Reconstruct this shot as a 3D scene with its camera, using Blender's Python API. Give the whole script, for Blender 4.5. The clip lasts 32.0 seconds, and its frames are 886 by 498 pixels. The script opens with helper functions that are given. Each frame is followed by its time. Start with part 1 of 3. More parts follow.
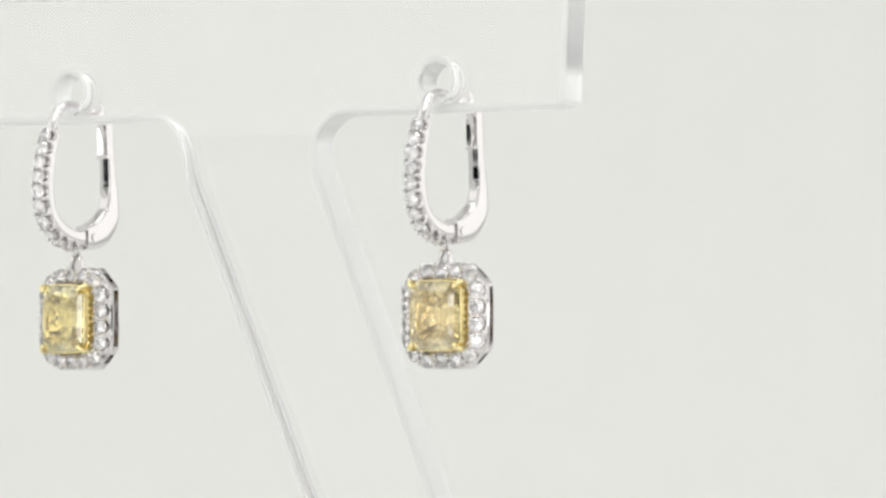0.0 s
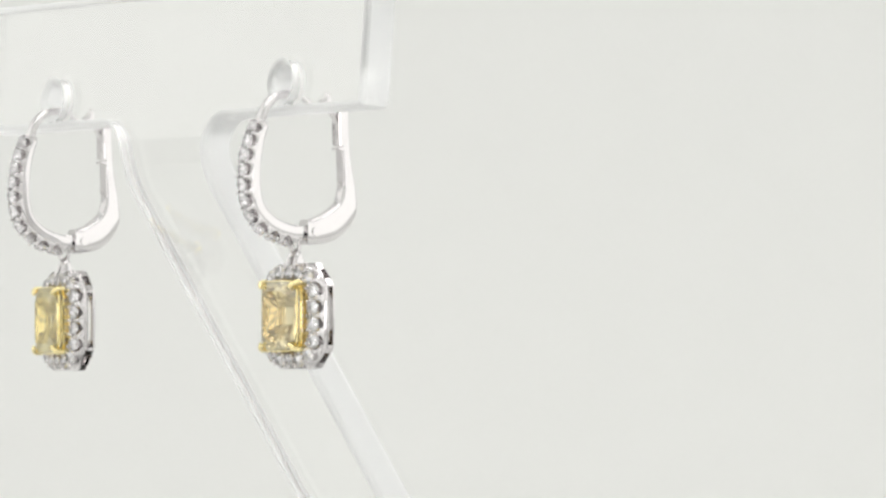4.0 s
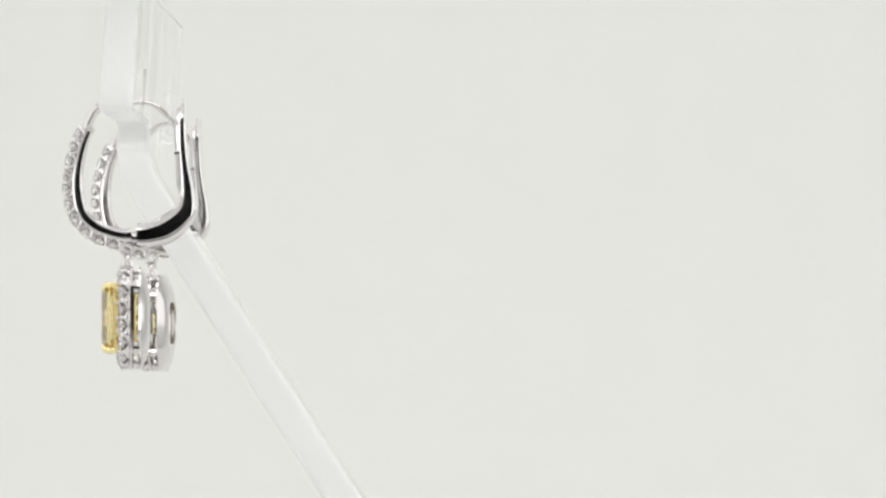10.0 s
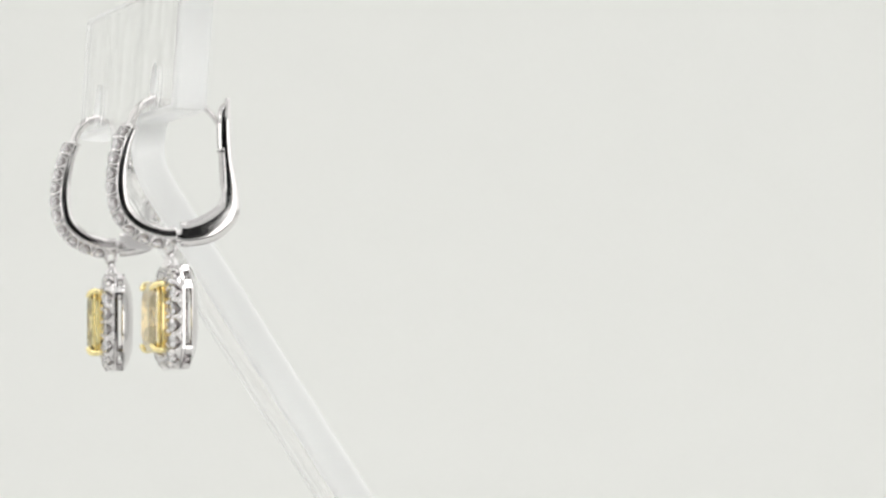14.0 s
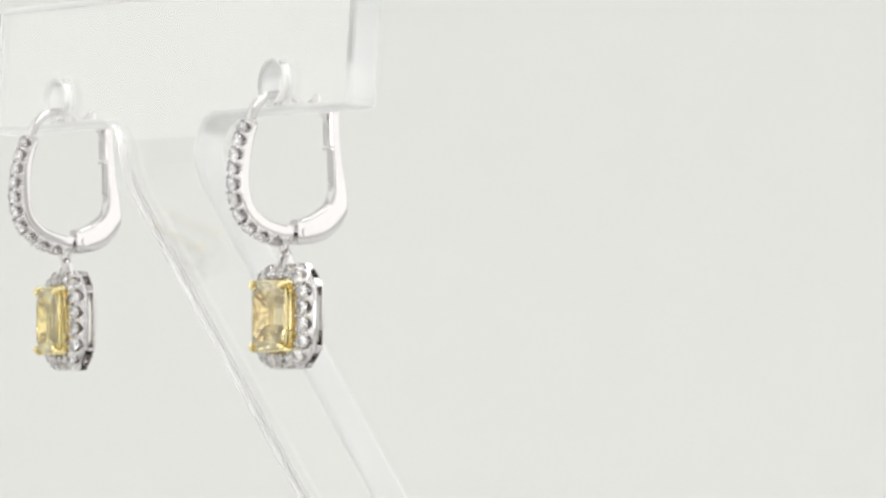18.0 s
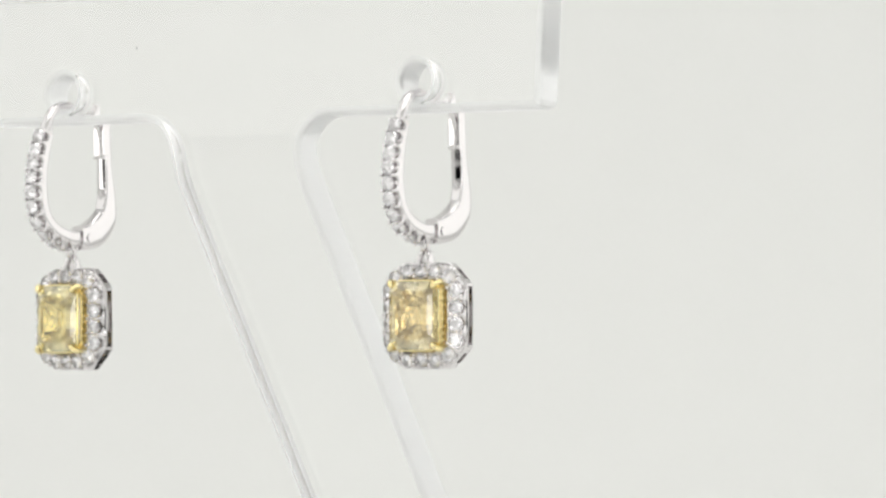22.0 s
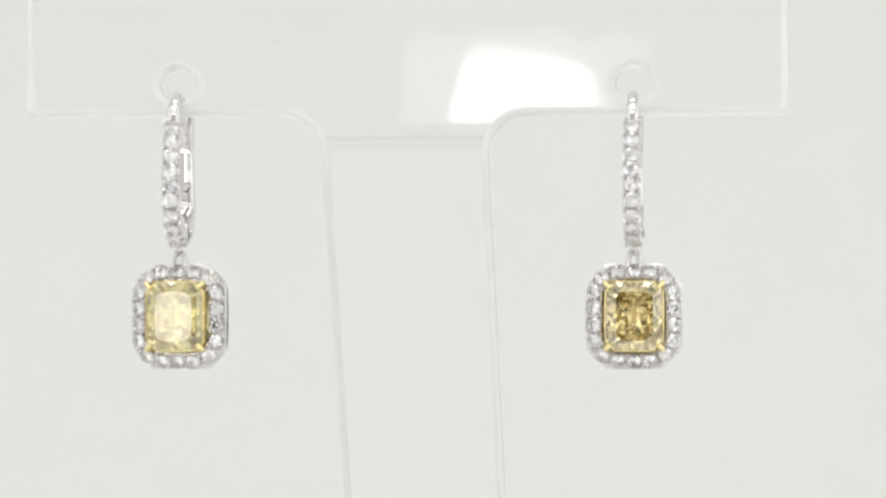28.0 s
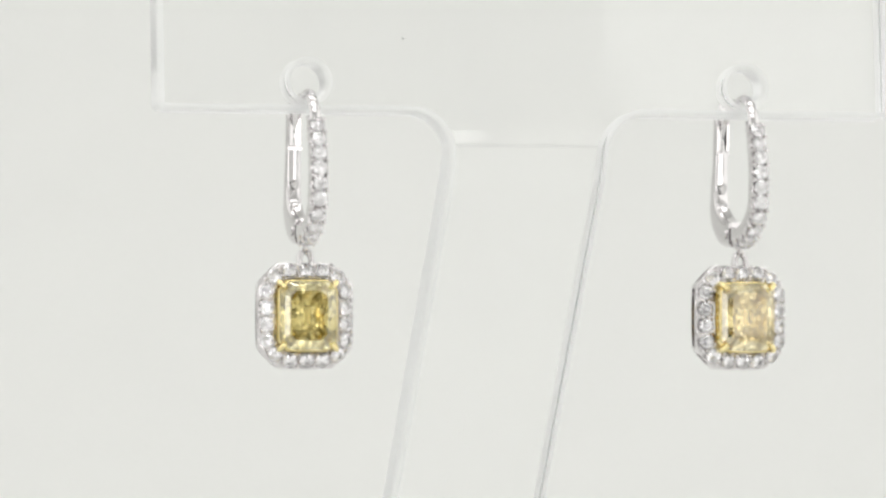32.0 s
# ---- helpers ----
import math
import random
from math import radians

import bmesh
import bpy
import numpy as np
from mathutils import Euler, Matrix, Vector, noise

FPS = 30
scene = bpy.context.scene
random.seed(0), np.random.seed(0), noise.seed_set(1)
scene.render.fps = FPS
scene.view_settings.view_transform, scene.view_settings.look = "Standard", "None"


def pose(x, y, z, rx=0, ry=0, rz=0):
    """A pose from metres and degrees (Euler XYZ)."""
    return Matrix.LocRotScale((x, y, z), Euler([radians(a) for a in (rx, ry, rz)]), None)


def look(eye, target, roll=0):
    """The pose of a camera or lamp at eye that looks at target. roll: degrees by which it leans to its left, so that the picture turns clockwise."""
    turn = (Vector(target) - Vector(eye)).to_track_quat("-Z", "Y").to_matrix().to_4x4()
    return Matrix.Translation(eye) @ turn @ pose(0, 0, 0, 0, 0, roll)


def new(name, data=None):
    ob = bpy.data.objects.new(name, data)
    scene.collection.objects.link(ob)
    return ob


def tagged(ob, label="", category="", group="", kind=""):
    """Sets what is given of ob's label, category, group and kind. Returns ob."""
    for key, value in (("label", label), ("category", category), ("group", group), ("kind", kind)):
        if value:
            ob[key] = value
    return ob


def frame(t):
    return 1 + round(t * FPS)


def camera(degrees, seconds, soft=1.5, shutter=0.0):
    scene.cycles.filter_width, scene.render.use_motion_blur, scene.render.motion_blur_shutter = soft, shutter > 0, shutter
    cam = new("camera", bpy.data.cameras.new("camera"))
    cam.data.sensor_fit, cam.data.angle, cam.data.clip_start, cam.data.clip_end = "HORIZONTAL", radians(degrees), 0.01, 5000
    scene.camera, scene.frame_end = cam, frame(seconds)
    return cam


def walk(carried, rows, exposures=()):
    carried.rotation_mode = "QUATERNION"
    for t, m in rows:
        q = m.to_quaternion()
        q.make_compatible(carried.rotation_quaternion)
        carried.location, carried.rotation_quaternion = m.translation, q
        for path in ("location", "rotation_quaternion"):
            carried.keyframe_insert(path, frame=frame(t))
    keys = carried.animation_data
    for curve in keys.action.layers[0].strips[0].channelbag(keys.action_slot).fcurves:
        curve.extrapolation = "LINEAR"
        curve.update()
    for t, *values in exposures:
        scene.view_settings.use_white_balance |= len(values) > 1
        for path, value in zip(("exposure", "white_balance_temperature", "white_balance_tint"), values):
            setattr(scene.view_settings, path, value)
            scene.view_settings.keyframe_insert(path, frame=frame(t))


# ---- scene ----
# ---------------------------------------------------------------- plan
# Millimetres in the plan, metres in the world. The turntable's axis stands at x = y = 0.
MM = 0.001
EYE = 66.0            # height of the lens over the floor
TABLE = 8.0           # height of the turntable's top
CLIP = 32.0

cam = camera(8.004, CLIP, soft=2.6)
CAM_POSE = pose(0, -0.6409, EYE * MM, 90 + 1.335, 0, 0.017)
walk(cam, [(0.0, CAM_POSE), (CLIP, CAM_POSE)])


def turn_angle(t):
    """How far the turntable has turned at t seconds, in degrees: out, a rest, and back."""
    if t <= 10.32:
        return 34.1 + 5.67 * t
    if t <= 11.6:
        return 92.6
    return 92.6 - 5.345 * (t - 11.6)


# ---------------------------------------------------------------- light
world = bpy.data.worlds.new("dark_room")
world.use_nodes = True
world.node_tree.nodes["Background"].inputs[0].default_value = (0.02, 0.02, 0.02, 1)
scene.world = world
scene.view_settings.exposure = 0.0
# light runs a long way to and fro inside cut stones and clear sheet
scene.cycles.max_bounces = scene.cycles.transmission_bounces = 48
scene.cycles.glossy_bounces = 12


def area_lamp(name, eye, target, sx, sy, watts, colour=(1, 1, 1)):
    data = bpy.data.lights.new(name, "AREA")
    data.shape, data.size, data.size_y, data.energy, data.color = "RECTANGLE", sx, sy, watts, colour
    ob = new(name, data)
    ob.matrix_world = look(eye, target)
    return ob


LED = (1.0, 0.995, 0.975)
for led_y in (-0.42, -0.22, 0.0, 0.2):
    area_lamp("led_strip_light", (0, led_y, 0.585), (0, led_y, 0), 0.6, 0.055, 0.389, LED)
# an unseen extra strip, added to brighten the tent's front wall
area_lamp("led_strip_light", (0, -0.3, 0.585), (0, -0.64, 0.22), 0.6, 0.055, 0.389, LED)
area_lamp("side_panel_light", (-0.375, -0.05, 0.24), (0, -0.05, 0.17), 0.68, 0.44, 0.39, LED)
area_lamp("side_panel_light", (0.375, -0.13, 0.20), (0, -0.13, 0.13), 0.82, 0.36, 0.585, LED)
for led_x, wide, watts in ((-0.262, 0.22, 0.208), (0.308, 0.164, 0.150)):
    area_lamp("front_panel_light", (led_x, -0.626, 0.085), (led_x, 0, 0.085), wide, 0.14, watts, LED)
area_lamp("front_spot_light", (-0.0402, -0.327, 0.150), (0.0, -0.03, 0.09), 0.018, 0.013, 0.0036)
# a weak, wider lamp added round the spot to soften its highlight
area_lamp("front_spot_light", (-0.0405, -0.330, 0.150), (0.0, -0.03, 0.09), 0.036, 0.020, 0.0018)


# ---------------------------------------------------------------- materials
def material(name, colour, rough=0.5, metal=0.0, glass=0.0, ior=1.45, grain=0.0, grain_size=400.0, bump=0.0, rough_var=0.0, detail=5):
    m = bpy.data.materials.new(name)
    m.use_nodes = True
    nt = m.node_tree
    b = nt.nodes["Principled BSDF"]
    b.inputs["Base Color"].default_value = (*colour, 1)
    b.inputs["Roughness"].default_value = rough
    b.inputs["Metallic"].default_value = metal
    b.inputs["Transmission Weight"].default_value = glass
    b.inputs["IOR"].default_value = ior
    if grain or bump or rough_var:
        tc = nt.nodes.new("ShaderNodeTexCoord")
        n1 = nt.nodes.new("ShaderNodeTexNoise")
        n1.inputs["Scale"].default_value = grain_size
        n1.inputs["Detail"].default_value = detail
        n2 = nt.nodes.new("ShaderNodeTexNoise")
        n2.inputs["Scale"].default_value = grain_size * 0.08
        n2.inputs["Detail"].default_value = 2
        mix = nt.nodes.new("ShaderNodeMath")
        mix.operation = "ADD"
        for n in (n1, n2):
            nt.links.new(tc.outputs["Object"], n.inputs["Vector"])
        nt.links.new(n1.outputs["Fac"], mix.inputs[0])
        nt.links.new(n2.outputs["Fac"], mix.inputs[1])
        if grain:
            ramp = nt.nodes.new("ShaderNodeMapRange")
            ramp.inputs["From Min"].default_value, ramp.inputs["From Max"].default_value = 0.6, 1.4
            ramp.inputs["To Min"].default_value, ramp.inputs["To Max"].default_value = 1 - grain, 1 + grain
            nt.links.new(mix.outputs[0], ramp.inputs["Value"])
            mul = nt.nodes.new("ShaderNodeVectorMath")
            mul.operation = "SCALE"
            mul.inputs[0].default_value = colour
            nt.links.new(ramp.outputs[0], mul.inputs["Scale"])
            nt.links.new(mul.outputs[0], b.inputs["Base Color"])
        if rough_var:
            r2 = nt.nodes.new("ShaderNodeMapRange")
            r2.inputs["From Min"].default_value, r2.inputs["From Max"].default_value = 0.6, 1.4
            r2.inputs["To Min"].default_value, r2.inputs["To Max"].default_value = max(rough - rough_var, 0), rough + rough_var
            nt.links.new(mix.outputs[0], r2.inputs["Value"])
            nt.links.new(r2.outputs[0], b.inputs["Roughness"])
        if bump:
            bp = nt.nodes.new("ShaderNodeBump")
            bp.inputs["Strength"].default_value = bump
            bp.inputs["Distance"].default_value = 0.0001
            nt.links.new(n1.outputs["Fac"], bp.inputs["Height"])
            nt.links.new(bp.outputs[0], b.inputs["Normal"])
    return m


PAPER = material("white_backdrop_paper", (0.833, 0.838, 0.824), 0.9, grain=0.006, grain_size=900, bump=0.05)
TENT = material("white_tent_fabric", (0.86, 0.86, 0.852), 0.9, grain=0.02, grain_size=700, bump=0.2)
DARK = material("dark_room_paint", (0.03, 0.03, 0.03), 0.8, grain=0.1, grain_size=20, bump=0.1)
DISC = material("white_turntable_plastic", (0.78, 0.78, 0.77), 0.35, grain=0.02, grain_size=300, rough_var=0.08)
ACRYLIC = material("clear_acrylic", (0.995, 0.997, 0.995), 0.03, glass=1.0, ior=1.49, bump=0.4, grain_size=100, detail=1)
SAWN = material("cut_acrylic_edge", (0.975, 0.98, 0.985), 0.32, glass=0.56, ior=1.49, bump=0.05, grain_size=700, detail=3, rough_var=0.05)
DRILLED = material("drilled_acrylic", (0.96, 0.965, 0.965), 0.35, glass=0.72, ior=1.49)
WHITE_GOLD = material("polished_white_gold", (0.72, 0.70, 0.705), 0.07, metal=1.0, grain=0.02, grain_size=3000, rough_var=0.04)
YELLOW_GOLD = material("polished_yellow_gold", (0.96, 0.83, 0.44), 0.16, metal=1.0, grain=0.03, grain_size=3000, rough_var=0.04)
DIAMOND = material("colourless_diamond", (0.945, 0.93, 0.95), 0.01, glass=1.0, ior=2.42)


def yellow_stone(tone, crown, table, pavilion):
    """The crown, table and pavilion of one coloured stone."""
    # facet tints imitate light deepening over longer paths: pale crown, deeper table
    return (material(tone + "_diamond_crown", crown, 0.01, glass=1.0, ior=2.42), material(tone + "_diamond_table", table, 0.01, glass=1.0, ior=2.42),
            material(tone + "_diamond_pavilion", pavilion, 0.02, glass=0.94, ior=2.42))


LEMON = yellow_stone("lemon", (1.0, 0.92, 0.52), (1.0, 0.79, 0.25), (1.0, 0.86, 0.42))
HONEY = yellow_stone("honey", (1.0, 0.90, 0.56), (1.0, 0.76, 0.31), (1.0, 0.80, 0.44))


# ---------------------------------------------------------------- mesh helpers
def mesh_of(name, bm, mat, smooth=None):
    """A mesh from a bmesh in millimetres."""
    bmesh.ops.scale(bm, vec=(MM, MM, MM), verts=bm.verts)
    bmesh.ops.recalc_face_normals(bm, faces=bm.faces)
    me = bpy.data.meshes.new(name)
    bm.to_mesh(me)
    bm.free()
    me.materials.append(mat)
    if smooth is not None:
        me.set_sharp_from_angle(angle=radians(smooth))
        for p in me.polygons:
            p.use_smooth = True
        me.set_sharp_from_angle(angle=radians(smooth))
    return me


def part(name, bm, mat, parent, label="", smooth=None, at=None):
    """One mesh object under a thing or a part. at: its pose under the parent."""
    me = bm if isinstance(bm, bpy.types.Mesh) else mesh_of(name, bm, mat, smooth)
    ob = new(name, me)
    ob.parent = parent
    if at is not None:
        ob.matrix_basis = at
    return tagged(ob, label)


def setting(name, bm, mat, label, category, smooth=None):
    return tagged(new(name, mesh_of(name, bm, mat, smooth)), label, category, kind="structure")


def bridge(bm, a, b, closed=True):
    n = len(a)
    for i in range(n if closed else n - 1):
        bm.faces.new((a[i], a[(i + 1) % n], b[(i + 1) % n], b[i]))


def box(bm, x0, x1, y0, y1, z0, z1):
    m = Matrix.LocRotScale(((x0 + x1) / 2, (y0 + y1) / 2, (z0 + z1) / 2), None, (x1 - x0, y1 - y0, z1 - z0))
    return bmesh.ops.create_cube(bm, size=1, matrix=m)["verts"]


def ball(bm, p, r, u=8, v=6, stretch=(1, 1, 1)):
    m = Matrix.LocRotScale(p, None, (r * stretch[0], r * stretch[1], r * stretch[2]))
    return bmesh.ops.create_uvsphere(bm, u_segments=u, v_segments=v, radius=1, matrix=m)["verts"]


def smooth_path(points, steps):
    """A Catmull-Rom curve through the points (tuples of any length), steps pieces between two of them."""
    p = [np.array(q, float) for q in points]
    p = [2 * p[0] - p[1]] + p + [2 * p[-1] - p[-2]]
    out = []
    for i in range(1, len(p) - 2):
        for k in range(steps):
            t = k / steps
            a, b, c, d = p[i - 1], p[i], p[i + 1], p[i + 2]
            out.append(0.5 * (2 * b + (c - a) * t + (2 * a - 5 * b + 4 * c - d) * t * t + (3 * b - a - 3 * c + d) * t ** 3))
    out.append(p[-2])
    return out


def tube(bm, pts, radius, sides=10, closed=False):
    """A round wire along points; radius may be a list."""
    pts = [Vector(p) for p in pts]
    n = len(pts)
    rings = []
    up = Vector((1, 0, 0))
    for i, p in enumerate(pts):
        d = (pts[(i + 1) % n] - pts[i - 1]) if closed else (pts[min(i + 1, n - 1)] - pts[max(i - 1, 0)])
        d.normalize()
        u = up - d * up.dot(d)
        if u.length < 1e-4:
            u = Vector((0, 0, 1)) - d * d.z
        u.normalize()
        up = u
        v = d.cross(u)
        r = radius[i] if isinstance(radius, (list, tuple)) else radius
        rings.append([bm.verts.new(p + r * (math.cos(2 * math.pi * k / sides) * u + math.sin(2 * math.pi * k / sides) * v)) for k in range(sides)])
    for i in range(n if closed else n - 1):
        bridge(bm, rings[i], rings[(i + 1) % n])
    if not closed:
        bm.faces.new(rings[0])
        bm.faces.new(rings[-1])


def strap(bm, path, power=4.5, shift=0.0, sides=24):
    """A band in the y-z plane: path rows (y, z, thickness, width), with crowned faces and rounded edges.
    shift: how far its outer face is cut back."""
    n = len(path)
    rings = []
    for i, (y, z, th, w) in enumerate(path):
        a, b = path[max(i - 1, 0)], path[min(i + 1, n - 1)]
        d = Vector((0, b[0] - a[0], b[1] - a[1])).normalized()
        nrm = Vector((0, d.z, -d.y))
        h, k = w / 2, (th - shift) / 2
        mid = Vector((0, y, z)) - nrm * shift / 2
        ring = []
        for j in range(sides):
            c, sn = math.cos(2 * math.pi * (j + 0.5) / sides), math.sin(2 * math.pi * (j + 0.5) / sides)
            r = (abs(c) ** power + abs(sn) ** power) ** (-1 / power)
            ring.append(bm.verts.new(mid + Vector((h * r * c, 0, 0)) + nrm * k * r * sn))
        rings.append(ring)
    for i in range(n - 1):
        bridge(bm, rings[i], rings[i + 1])
    bm.faces.new(rings[0])
    bm.faces.new(rings[-1])


def octagon(hw, hh, cut, bow=0.0, n=3):
    """A rectangle with cut corners in x-z, each side in n pieces and bowed out a little."""
    c = [(hw, -hh + cut), (hw, hh - cut), (hw - cut, hh), (cut - hw, hh), (-hw, hh - cut), (-hw, cut - hh), (cut - hw, -hh), (hw - cut, -hh)]
    out = []
    for i in range(8):
        a, b = Vector(c[i]), Vector(c[(i + 1) % 8])
        d = (b - a)
        nr = Vector((d.y, -d.x)).normalized()
        for k in range(n):
            t = k / n
            q = a + d * t + nr * bow * 4 * t * (1 - t)
            out.append((q.x, q.y))
    return out


def ring_plate(bm, outer, inner, y0, y1, bevel=0.06):
    """A flat ring between two outlines in x-z, from y0 to y1."""
    rows = []
    for k, y in ((1 - bevel / 4, y0), (1.0, y0 + bevel), (1.0, y1 - bevel), (1 - bevel / 4, y1)):
        rows.append([bm.verts.new((x * k, y, z * k)) for x, z in outer])
    for y in (y1, y0):
        rows.append([bm.verts.new((x, y, z)) for x, z in inner])
    for i in range(len(rows)):
        bridge(bm, rows[i], rows[(i + 1) % len(rows)])


# ---------------------------------------------------------------- the light tent and the dark room round it
def build_tent():
    bm = bmesh.new()
    # floor, a wide sweep and the back in one sheet, 2 mm thick
    R = 180
    prof = [(-400, 0), (250, 0)] + [(250 + R * math.sin(a), R - R * math.cos(a)) for a in [math.pi / 2 * k / 16 for k in range(1, 17)]] + [(430, 590)]
    rows = []
    for dy, dz in ((0, 0), (2, -2)):
        rows.append([[bm.verts.new((x, y + dy, z + dz)) for y, z in prof] for x in (-396, 396)])
    for r in rows:
        bridge(bm, r[0], r[1], closed=False)
    for s in (0, 1):
        bridge(bm, rows[0][s], rows[1][s], closed=False)
    bm.faces.new((rows[0][0][0], rows[0][1][0], rows[1][1][0], rows[1][0][0]))
    bm.faces.new((rows[0][0][-1], rows[0][1][-1], rows[1][1][-1], rows[1][0][-1]))
    setting("backdrop", bm, PAPER, "seamless white backdrop paper swept up from the floor", "backdrop", 40)
    for name, x0, x1 in (("wall_west", -406, -398), ("wall_east", 398, 406)):
        bm = bmesh.new()
        box(bm, x0, x1, -640, 436, 0, 596)
        setting(name, bm, TENT, "plain white fabric wall of the light tent", "wall")
    bm = bmesh.new()
    box(bm, -406, 406, -640, 436, 598, 606)
    setting("ceiling", bm, TENT, "plain white fabric top of the light tent", "ceiling")
    bm = bmesh.new()
    # the tent's front, open round the lens
    box(bm, -396, SIDE_X0, -638, -632, 2, 594)
    box(bm, SIDE_X0, OPEN_X0, -638, -632, SIDE_Z, 594)
    # the SILL boxes are unseen, added to brighten the halo's stones
    box(bm, SIDE_X0, OPEN_X0, -638, -632, 2, SILL)
    box(bm, OPEN_X1, 396, -638, -632, 2, 594)
    box(bm, OPEN_X0, OPEN_X1, -638, -632, OPEN_Z, 594)
    box(bm, OPEN_X0, OPEN_X1, -638, -632, 2, SILL)
    setting("wall_south", bm, TENT, "white fabric front of the light tent with an opening", "wall")
    bm = bmesh.new()
    box(bm, -640, 640, -1300, 640, -40, -4)
    setting("floor", bm, DARK, "dark floor of the room round the tent", "floor")
    bm = bmesh.new()
    for b in ((-670, -641, -1300, 640), (641, 670, -1300, 640), (-670, 670, -1330, -1301), (-670, 670, 641, 670)):
        box(bm, *b, -40, 800)
    box(bm, -670, 670, -1330, 670, 801, 830)
    setting("wall_room", bm, DARK, "dark plain walls and ceiling of the studio room", "wall")


OPEN_X0, OPEN_X1, OPEN_Z, SILL = -75, 222, 172, 54
SIDE_X0, SIDE_Z = -145, 108   # the lower part of the opening
build_tent()


def build_turntable():
    ob = tagged(new("turntable"), "small round white turntable on the white paper floor", "turntable")
    bm = bmesh.new()
    prof = [(0.01, 0), (38, 0), (39, 0.6), (39, 2.5), (0.01, 2.5)]
    lathe(bm, prof)
    part("foot_ring", bm, DISC, ob, smooth=40)
    bm = bmesh.new()
    lathe(bm, [(0.01, 2.5), (45, 2.5), (46, 3.2), (46, 7.3), (45.3, 8.0), (0.01, 8.0)])
    part("platter", bm, DISC, ob, smooth=40)
    return ob


def lathe(bm, prof, n=64):
    rings = [[bm.verts.new((r * math.cos(2 * math.pi * k / n), r * math.sin(2 * math.pi * k / n), z)) for k in range(n)] for r, z in prof]
    for i in range(len(rings) - 1):
        bridge(bm, rings[i], rings[i + 1])
    bm.faces.new(rings[0])
    bm.faces.new(rings[-1])


# ---------------------------------------------------------------- the earring stand
# Heights below are over the eye's level; the stand's Empty sits on the turntable's top.
BAR_X = -1.1                      # middle of the bar against the axis
BAR_Y = -31.1                     # middle of the sheet at the bar's lower edge
SHEET = 3.3                       # thickness
BAR_HALF, BAR_H = 36.8, 13.0
BAR_LOW = 27.1                    # lower edge
LEAN = 4.0                        # the bar leans back
NECK_HALF, FILLET, NECK = 8.0, 3.8, 0.3
HOLE_X, HOLE_UP, HOLE_R = 22.0, 2.9, 1.75
LEG_LEAN = 32.5                   # the leg runs down and back
DROP = EYE - TABLE                # eye level over the turntable


def sheet_path():
    """The sheet's middle line below the bar: (y, z, turn) with turn the tilt of the sheet, degrees."""
    out = []
    y, z, a = BAR_Y, BAR_LOW, -LEAN
    out.append((y, z, a))
    s = NECK                      # the flat neck
    y += s * math.sin(radians(a))
    z -= s * math.cos(radians(a))
    out.append((y, z, a))
    n, R = 16, 11.5               # the bend
    step = R * radians(LEG_LEAN + LEAN) / n
    for k in range(n):            # the curvature swells and fades
        da = (LEG_LEAN + LEAN) * (math.cos(math.pi * k / n) - math.cos(math.pi * (k + 1) / n)) / 2
        y += step * math.sin(radians(a + da / 2))
        z -= step * math.cos(radians(a + da / 2))
        a += da
        out.append((y, z, a))
    length = (z + DROP - 2.9) / math.cos(radians(LEG_LEAN))
    for k in range(1, 9):
        out.append((y + length * k / 8 * math.sin(radians(a)), z - length * k / 8 * math.cos(radians(a)), a))
    return out


